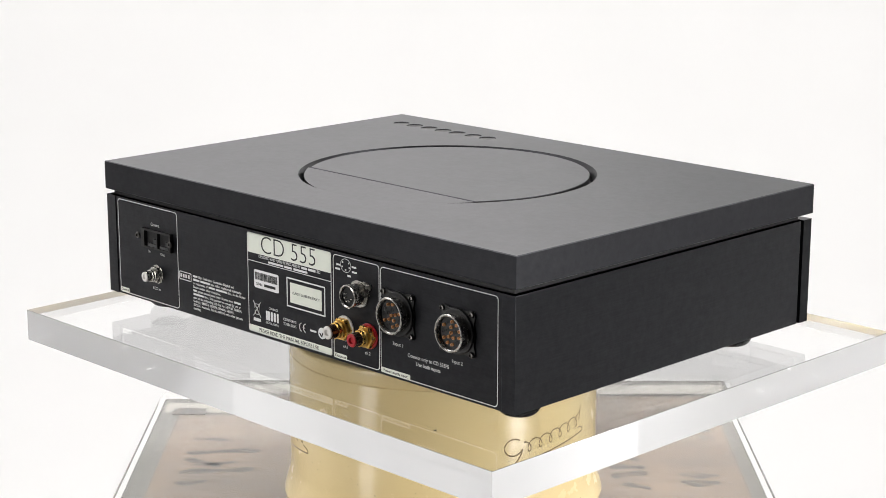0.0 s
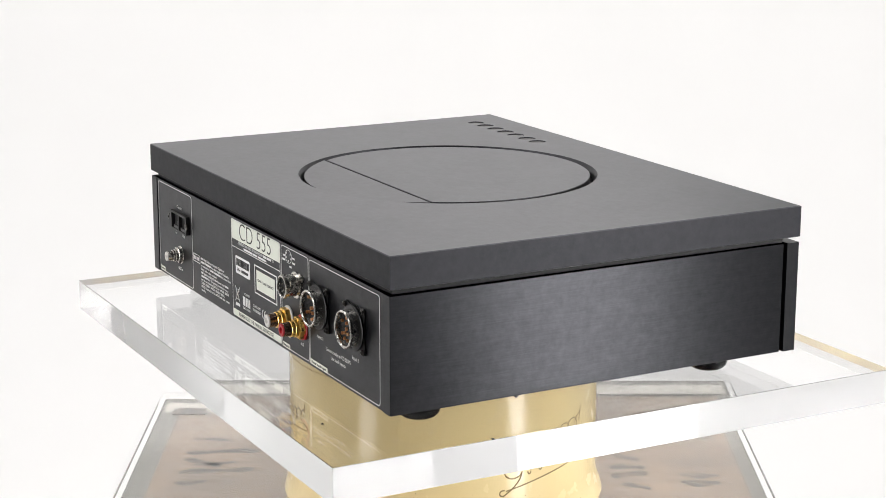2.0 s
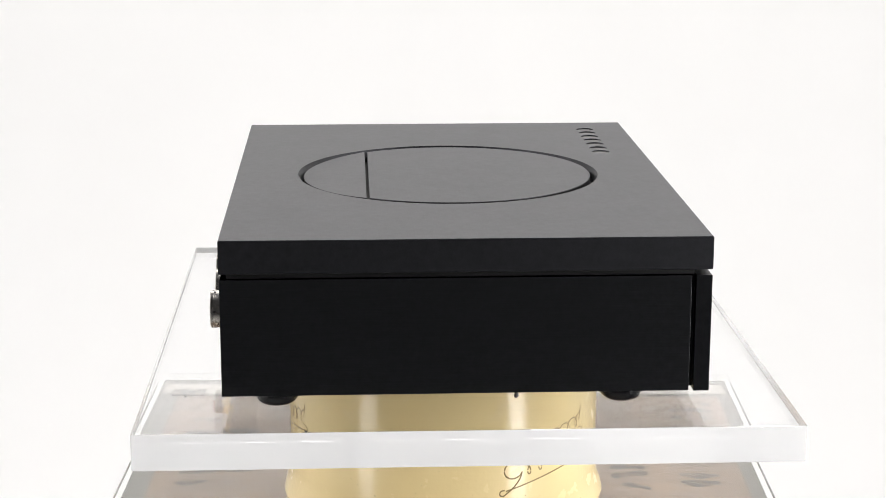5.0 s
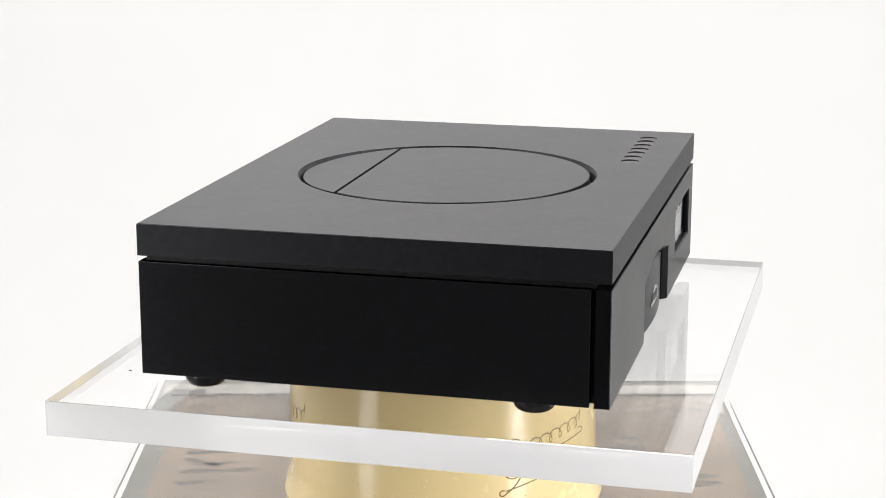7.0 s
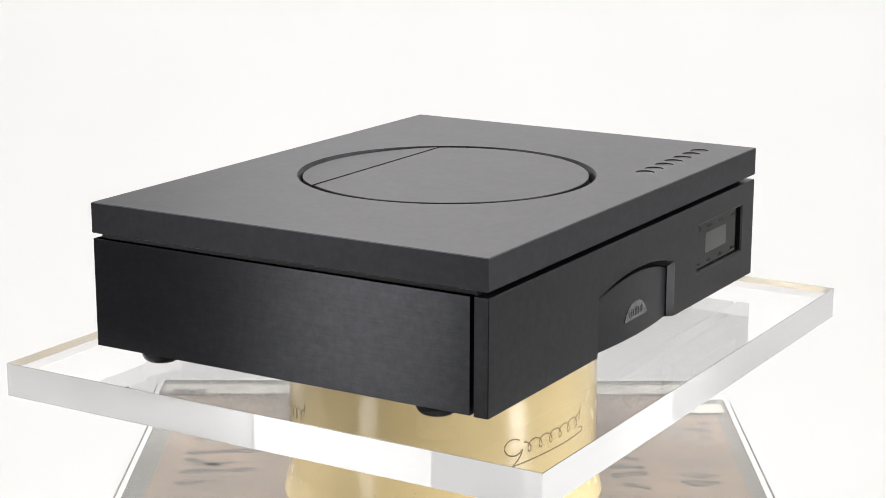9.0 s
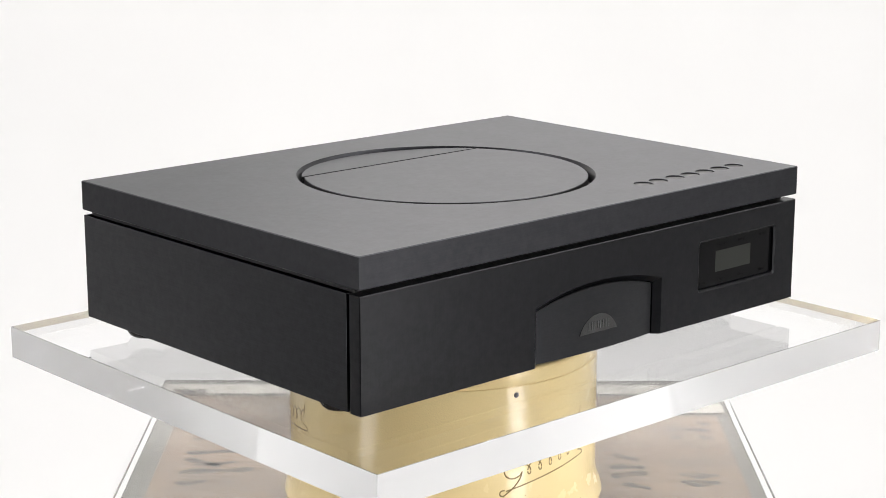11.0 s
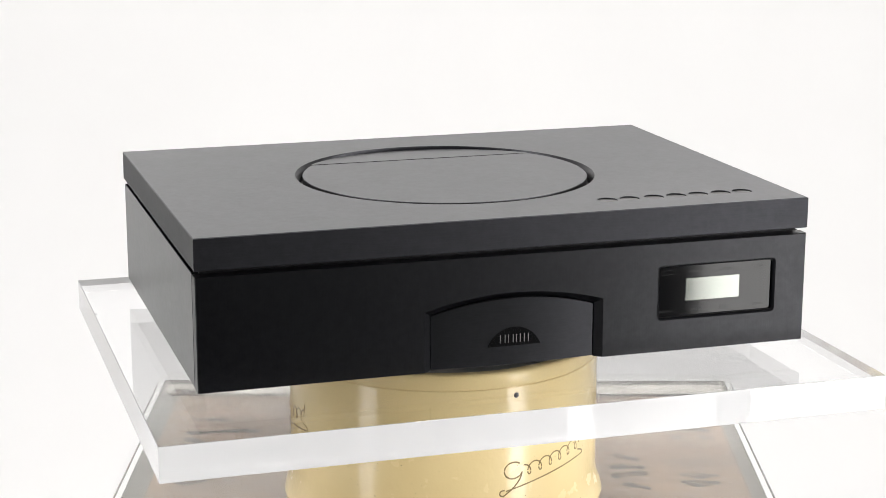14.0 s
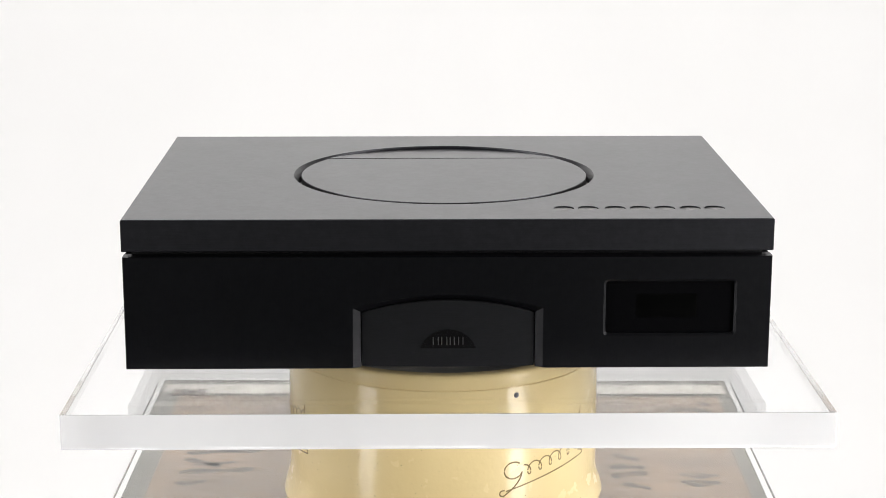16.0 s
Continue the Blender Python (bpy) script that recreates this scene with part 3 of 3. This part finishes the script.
def back_panel():
    yb = D2 - 0.0008
    panel = part("back_panel", box(-0.2038, 0.2038, yb - 0.003, yb, Z(102.0), Z(25.8)), PANEL_BLACK, player, "black printed back panel")

    def place(x, mm, lift=0.00005):
        """Matrix for flat marks that face backwards."""
        return Matrix.Translation((x, yb + lift, Z(mm))) @ Matrix(((-1, 0, 0, 0), (0, 0, 1, 0), (0, 1, 0, 0), (0, 0, 0, 1)))

    def ink(name, bm, mat=INK, label=""):
        return part(name, bm, mat, panel, label)

    def on(lift):
        return lambda a, b, d: (a, yb + lift + d, b)

    def frame_line(x0, x1, m0, m1, t=0.00055, r=0.0028):
        ink("printed_frame", flat([rounded(x0, x1, Z(m1), Z(m0), r), rounded(x0 + t, x1 - t, Z(m1) + t, Z(m0) - t, r - t * 0.6)], on(0.00004), 0.00012), INK, "thin pale printed outline")

    def block(name, x0, x1, m0, m1, mat, lift=0.00004, r=0.0008, label=""):
        ink(name, flat([rounded(x0, x1, Z(m1), Z(m0), r)], on(lift), 0.00012), mat, label)

    def words(text, x, mm, size, width=0.0, mat=INK, lift=0.0002, thick=0.0):
        ink("printed_text", lettering(text, size, place(x, mm, lift), width, thick=thick), mat, "printed words")

    frame_line(0.1270, 0.2018, 27.2, 100.6)
    frame_line(-0.0925, -0.0466, 27.8, 100.2)
    frame_line(-0.2006, -0.0936, 28.2, 100.4)
    # label field
    block("label_band", -0.0448, 0.0450, 27.4, 42.0, LABEL, r=0.0018, label="pale label band with the model number")
    frame_line(-0.0448, 0.0450, 27.4, 100.0, 0.0006, 0.0018)
    block("printed_line", -0.0448, 0.0450, 47.6, 48.1, INK, r=0.0001)
    block("label_foot", -0.0448, 0.0450, 95.0, 100.0, LABEL, r=0.0015, label="pale band with a printed notice")
    words("CD 555", 0.0003, 34.9, 0.0182, 0.058, BLACK_INK, thick=-0.00030)
    words("PLEASE READ THE MANUAL BEFORE USE", 0.0012, 97.5, 0.0038, 0.0640, BLACK_INK)
    # maker's lines: the maker's name and the address as plain bars
    words("DESIGNED AND MADE IN ENGLAND BY", 0.0098, 43.6, 0.0030, 0.0450)
    for x0, x1 in ((-0.0198, -0.0136), (-0.0282, -0.0207)):
        block("printed_bar", x0, x1, 42.8, 44.5, INK, r=0.0003)
    words("LTD.", -0.0314, 43.6, 0.0030, 0.0052)
    for x0, x1 in ((0.0060, 0.0220), (-0.0035, 0.0048), (-0.0200, -0.0052)):
        block("printed_bar", x0, x1, 45.4, 46.9, INK, r=0.0003)
    rng = random.Random(3)
    # serial sticker
    block("serial_sticker", 0.0110, 0.0380, 53.6, 66.8, PAPER, r=0.0014, label="white serial sticker with a bar code")
    rng = random.Random(3)
    x = 0.0125
    while x < 0.0362:
        w = rng.choice((0.0003, 0.0005, 0.0008))
        block("code_bar", x, x + w, 55.4, 60.8, BLACK_INK, 0.0002, 0.00005)
        x += w + rng.choice((0.0003, 0.0005))
    words("S/No.", 0.0318, 63.8, 0.0030, 0.0072, BLACK_INK, 0.0003)
    block("printed_bar", 0.0145, 0.0268, 62.8, 64.7, BLACK_INK, 0.0002, 0.0003)
    # laser class plate
    ink("plate_frame", flat([rounded(-0.0382, 0.0024, Z(74.0), Z(52.8), 0.0003), rounded(-0.0372, 0.0014, Z(73.0), Z(53.8), 0.0002)], on(0.00004), 0.00012), INK, "pale printed plate outline")
    block("laser_label", -0.0345, -0.0013, 56.2, 70.6, LABEL, r=0.0003, label="pale laser class label")
    words("CLASS 1 LASER PRODUCT", -0.0179, 63.4, 0.0026, 0.0290, BLACK_INK)
    # marks along the lower edge
    for a, b in (((0.0395, 77.0), (0.0315, 88.0)), ((0.0315, 77.0), (0.0395, 88.0))):
        ink("crossed_mark", tube([(a[0], yb + 0.0001, Z(a[1])), (b[0], yb + 0.0001, Z(b[1]))], 0.0003), INK)
    ink("bin_mark", tube([(0.0385, yb + 0.0001, Z(79)), (0.0372, yb + 0.0001, Z(86.5)), (0.0338, yb + 0.0001, Z(86.5)), (0.0325, yb + 0.0001, Z(79))], 0.0003, closed=True), INK)
    block("printed_bar", 0.0315, 0.0395, 89.3, 91.6, INK, r=0.0001)
    # disc mark drawn as plain shapes
    for x in (0.0225, 0.0192, 0.0160):
        block("disc_mark", x - 0.0011, x + 0.0011, 81.8, 88.6, INK, r=0.0009)
    words("COMPACT", 0.0172, 79.6, 0.0024, 0.0100)
    words("DIGITAL AUDIO", 0.0187, 90.4, 0.0024, 0.0138)
    block("disc_mark", 0.0238, 0.0256, 81.8, 88.6, INK, r=0.0005)
    block("disc_mark", 0.0118, 0.0136, 81.8, 88.6, INK, r=0.0005)
    words("CONFORMS", -0.0005, 84.2, 0.0029, 0.0140)
    words("TO EN 60065", -0.0005, 87.4, 0.0029, 0.0140)
    for x in (-0.0130, -0.0172):
        arc = [(x - 0.0003 + 0.0026 * math.cos(radians(a)), yb + 0.0001, Z(86.2) + 0.0030 * math.sin(radians(a))) for a in range(-80, 81, 16)]
        ink("conformity_mark", tube(arc, 0.00038), INK)
    ink("conformity_mark", tube([(-0.0146, yb + 0.0001, Z(86.2)), (-0.0166, yb + 0.0001, Z(86.2))], 0.00034), INK)
    block("printed_bar", -0.0285, -0.0220, 85.8, 87.2, INK, r=0.0003)
    ink("tick_mark", flat([circle(-0.0345, Z(86.3), 0.0040, 28)], on(0.00004), 0.00012), INK, "round pale tick mark")
    ink("tick_mark", tube([(-0.0322, yb + 0.0003, Z(86.2)), (-0.0342, yb + 0.0003, Z(88.6)), (-0.0368, yb + 0.0003, Z(83.8))], 0.0005), BLACK_INK)
    # licence paragraph as plain bars, and its boxed mark
    ink("boxed_mark", flat([rounded(0.1115, 0.1262, Z(77.0), Z(70.6), 0.0012), rounded(0.1121, 0.1256, Z(76.4), Z(71.2), 0.0008)], on(0.00004), 0.00012), INK)
    for x in (0.1238, 0.1208, 0.1178, 0.1146):
        block("boxed_mark", x - 0.0009, x + 0.0009, 72.4, 75.2, INK, r=0.0004)
    # a hash stands for a maker's or trade name, drawn as a bar
    licence = ("####, High Definition Compatible Digital and", "####### ########### are either registered trademarks",
               "or trademarks of ####### ###########, Inc. in the United", "States and/or other countries.",
               "#### system manufactured under license from #######", "###########, Inc. This product is covered by one or",
               "more of the following: (US Pat No. 5479168, 5638074,", "5640161, 5808574, 5838274, 5854600, 5864311,",
               "5872531. Australia Pat No. 669114) with other patents", "pending.")
    full = 0.0610 / max(len(line) for line in licence)
    for k, line in enumerate(licence):
        mm, at = 71.9 + k * 2.72, 0.1095
        for word in line.split(" "):
            wide = full * (len(word) - 0.15)
            if "#" in word:
                block("printed_bar", at - wide, at, mm - 0.75, mm + 0.75, INK, r=0.0003)
            else:
                ink("printed_text", lettering(word, 0.0026, place(at - wide / 2, mm, 0.0002), wide, thick=0.00003), INK, "fine printed words")
            at -= full * (len(word) + 1)
    # words at the sockets
    words("Comms", 0.1545, 41.0, 0.0034, 0.0105)
    words("In", 0.1625, 62.4, 0.0032)
    words("Out", 0.1462, 62.4, 0.0032)
    words("RC5 in", 0.1550, 90.2, 0.0032, 0.0095)
    words("ch.1", -0.0590, 90.6, 0.0032)
    words("ch.2", -0.0808, 90.6, 0.0032)
    words("Input 1", -0.1105, 78.2, 0.0036, 0.0095)
    words("Input 2", -0.1650, 78.6, 0.0036, 0.0095)
    words("Connect only to CD 555PS", -0.1385, 83.4, 0.0036, 0.0380)
    words("Use both inputs", -0.1385, 87.8, 0.0036, 0.0225)
    for x0, x1, text in ((0.1905, 0.2016, "Control"), (-0.0600, -0.0470, "Outputs"), (-0.1218, -0.0940, "Power supply input")):
        block("name_tab", x0, x1, 96.6, 100.2, LABEL, 0.0002, 0.0008, "small pale name tab")
        words(text, (x0 + x1) / 2, 98.4, 0.0026, (x1 - x0) * 0.82, BLACK_INK, 0.0004)
    # pin sketch over the round socket
    ink("pin_sketch", tube([(-0.0595 + 0.0052 * math.cos(a * math.tau / 24), yb + 0.0001, Z(34.0) + 0.0046 * math.sin(a * math.tau / 24)) for a in range(24)], 0.0002, closed=True), INK)
    for dx, dz in ((-0.003, 0.002), (0.003, 0.002), (-0.0036, -0.001), (0.0036, -0.001), (0, -0.003)):
        ink("pin_sketch", flat([circle(-0.0595 + dx, Z(34.0) + dz, 0.0006, 10)], on(0.00004), 0.00012), INK)
    for x0, x1, mm in ((-0.0700, -0.0655, 33.2), (-0.0538, -0.0500, 33.8), (-0.0706, -0.0655, 36.6), (-0.0538, -0.0490, 36.8), (-0.0645, -0.0610, 40.0)):
        block("printed_bar", x0, x1, mm, mm + 1.3, INK, r=0.0003)

    # sockets
    def out(x, mm):
        """Matrix that turns z into the way out of the panel."""
        return Matrix.Translation((x, yb, Z(mm))) @ pose(0, 0, 0, -90, 0, 0)

    comms = part("comms_socket", flat([rounded(0.1325, 0.1690, Z(59.0), Z(44.4), 0.001), rounded(0.1500, 0.1650, Z(57.8), Z(46.0), 0.0005), rounded(0.1348, 0.1485, Z(57.8), Z(46.0), 0.0005)], on(0.0), 0.0030), PLASTIC, player, "black double data socket")
    grey = Mat("grey_socket_plastic", (0.03, 0.03, 0.032), 0.35).m
    for x in (0.1502, 0.1350):
        part("socket_recess", box(x, x + 0.0134, yb + 0.0001, yb + 0.0004, Z(57.7), Z(46.1)), SLOT_SHADE, comms)
        part("socket_tongue", box(x + 0.001, x + 0.0115, yb + 0.0001, yb + 0.0024, Z(57.7), Z(55.2), 0.0002), grey, comms, "dark grey ledge")
        part("socket_step", box(x + 0.001, x + 0.0050, yb + 0.0001, yb + 0.0018, Z(55.2), Z(51.6), 0.0002), grey, comms, "dark grey step")
    for x in (0.1766, 0.1335):
        part("screw", lathe([(0, 0.0004), (0.0009, 0.0004), (0.0011, 0.0012), (0.0022, 0.0012), (0.0025, 0.0007), (0.0025, 0)], out(x, 52.0) @ pose(0, 0, 0.0022 if x < 0.15 else 0), 20), DARK_METAL, comms, "dark screw")

    def phono(x, mm, metal, ring, cap, label, scale=1.0, length=1.0, sleeve=BROWN):
        def s(profile):
            return [(r * scale, z * length) for r, z in profile]
        body = part("phono_socket", lathe(s([(0, 0.0004), (0.0092, 0.0004), (0.0092, 0.0014), (0.0088, 0.0018), (0.0062, 0.0018), (0.0062, 0.008), (0, 0.008)]), out(x, mm), 40), ring, player, label)
        part("hex_nut", lathe(s([(0.0040, 0.0019), (0.0086, 0.0019), (0.0086, 0.0058), (0.0080, 0.0066), (0.0040, 0.0066)]), out(x, mm), 6), metal, body, "hexagonal nut")
        part("barrel", lathe(s([(0.0040, 0.0066), (0.0064, 0.0066), (0.0064, 0.0092), (0.0058, 0.0097), (0.0058, 0.0125), (0.0052, 0.0130), (0.0040, 0.0130)]), out(x, mm), 32), metal, body, "plated barrel")
        part("sleeve", lathe(s([(0.0030, 0.0115), (0.0050, 0.0115), (0.0050, 0.0192), (0.0046, 0.0200), (0.0030, 0.0200)]), out(x, mm), 32), sleeve, body, "dark sleeve")
        part("cap", lathe(s([(0.0018, 0.0190), (0.0040, 0.0196), (0.0047, 0.0198), (0.0046, 0.0208), (0.0040, 0.0212), (0.0024, 0.0212), (0.0020, 0.0190), (0, 0.0190)]), out(x, mm), 32), cap, body, "coloured end")

    phono(0.1530, 78.4, CHROME, CHROME, WHITE_PLASTIC, "nickel-plated phono socket with a bright cap", 0.78, 0.60, CHROME)
    phono(-0.0586, 77.6, GOLD, WHITE_PLASTIC, WHITE_PLASTIC, "gold phono socket with a white end", 0.96, 0.80, BROWN)
    phono(-0.0822, 78.2, GOLD, RED, RED, "gold phono socket with a red end", 0.96, 0.78, BROWN)

    # round five-pin socket on a diamond flange
    dx, dm = -0.0735, 50.6
    ears = []
    for k in range(48):
        a = k * math.tau / 48
        r = 0.0092 + 0.0040 * max(0, math.cos(2 * (a - radians(145)))) ** 3
        ears.append((dx + r * math.cos(a), Z(dm) + r * math.sin(a)))
    din = part("din_socket", flat([ears], on(0.0001), 0.0016), CHROME, player, "nickel-plated five-pin round socket")
    part("shell", lathe([(0.0066, 0.004), (0.0066, 0.0114), (0.0071, 0.0120), (0.0079, 0.0116), (0.0081, 0.0104), (0.0081, 0.0084), (0.0076, 0.0078), (0.0076, 0.0017)], out(dx, dm), 48), CHROME, din, "bright threaded shell")
    part("insert", lathe([(0, 0.0095), (0.0064, 0.0095), (0.00665, 0.0105), (0.00665, 0.002)], out(dx, dm), 40), PLASTIC, din, "black insert")
    for a in (200, 245, 290, 335, 20):
        part("pin", lathe([(0, 0.0116), (0.0005, 0.0114), (0.0006, 0.0090)], out(dx + 0.0036 * math.cos(radians(a)), dm - 3.6 * math.sin(radians(a))), 10), CHROME, din, "pin")
    for a in (145, 325):
        part("screw", lathe([(0, 0.0030), (0.0012, 0.0029), (0.0016, 0.0018)], out(dx + 0.0110 * math.cos(radians(a)), dm - 11.0 * math.sin(radians(a))), 16), CHROME, din, "screw head")

    # the two large multi-pin sockets
    def big_socket(x, mm, seed):
        hub = []
        for k in range(96):
            a = k * math.tau / 96
            r = 0.0152 + 0.0056 * abs(math.cos(2 * a - math.pi / 2)) ** 8
            hub.append((x + r * math.cos(a), Z(mm) + r * math.sin(a)))
        flange = part("power_socket", flat([hub], on(0.0001), 0.0011), PLASTIC, player, "large black round multi-pin socket with a bright rim")
        part("collar", lathe([(0.0110, 0.0019), (0.0150, 0.0019), (0.0150, 0.0026), (0.0144, 0.0030), (0.0110, 0.0032)], out(x, mm), 56), PLASTIC, flange, "black collar")
        part("shell", lathe([(0.0108, 0.003), (0.0108, 0.0090), (0.0113, 0.0095), (0.0121, 0.0092), (0.0123, 0.0082), (0.0123, 0.0030)], out(x, mm), 56), CHROME, flange, "nickel-plated shell")
        part("rim", lathe([(0.0110, 0.00895), (0.0113, 0.0097), (0.0120, 0.0097), (0.0125, 0.0092), (0.0125, 0.0080), (0.0123, 0.0078)], out(x, mm), 56), CHROME, flange, "bright rim")
        part("insert", lathe([(0, 0.0062), (0.0105, 0.0062), (0.01085, 0.0068), (0.01085, 0.002)], out(x, mm), 48), PLASTIC, flange, "black insert")
        pick = random.Random(seed)
        spots = [(0, 0)] + [(0.0037, k * 72 + 20) for k in range(5)] + [(0.0076, k * 32.7) for k in range(11)]
        for r, a in spots:
            live = pick.random() < 0.55
            cx, cm = x + r * math.cos(radians(a)), mm - 1000 * r * math.sin(radians(a))
            prof = [(0, 0.0058), (0.0006, 0.0058), (0.0007, 0.0074), (0.0011, 0.0074), (0.0012, 0.0060)] if live else [(0.0009, 0.0063), (0.0011, 0.0066), (0.0014, 0.0063)]
            part("contact", lathe(prof, out(cx, cm), 10), COPPER if live else SLOT_SHADE, flange, "copper contact" if live else "empty contact hole")
        for sx in (-1, 1):
            for sz in (-1, 1):
                part("screw", lathe([(0, 0.0022), (0.0009, 0.0022), (0.0011, 0.0030), (0.0018, 0.0028), (0.0021, 0.0019)], out(x + sx * 0.0131, mm + sz * 13.1), 14), DARK_METAL, flange, "screw")
        for k in range(5):
            a = radians(72 * k + 30)
            ends = [(x + r * math.cos(a), yb + 0.0066, Z(mm) + r * math.sin(a)) for r in (0.0119, 0.01245)]
            part("shell_hole", tube(ends, 0.0009, 10), SLOT_SHADE, flange, "dark spot standing for a hole in the shell")

    big_socket(-0.1112, 57.0, 1)
    big_socket(-0.1660, 57.4, 8)


top_plate()
chassis()
front_panel()
back_panel()


# ---- the turning ----
def angle(t):
    """Degrees by which the sheet and the player are turned at t seconds."""
    return 134.766 - 8.2777 * t - 0.023713 * t * t + 0.0011925 * t ** 3


def motions():
    steps = [0.5 * k for k in range(33)]
    spin = [(t, pose(0, 0, 0, 0, 0, angle(t))) for t in steps]
    walk(player, [(t, m @ pose(-0.0008, -0.0032, 0.8853)) for t, m in spin])
    walk(sheet, [(t, m @ pose(-0.0003, -0.0051, 0.861, 0, 0, -0.2)) for t, m in spin])
    walk(platter, spin)


motions()
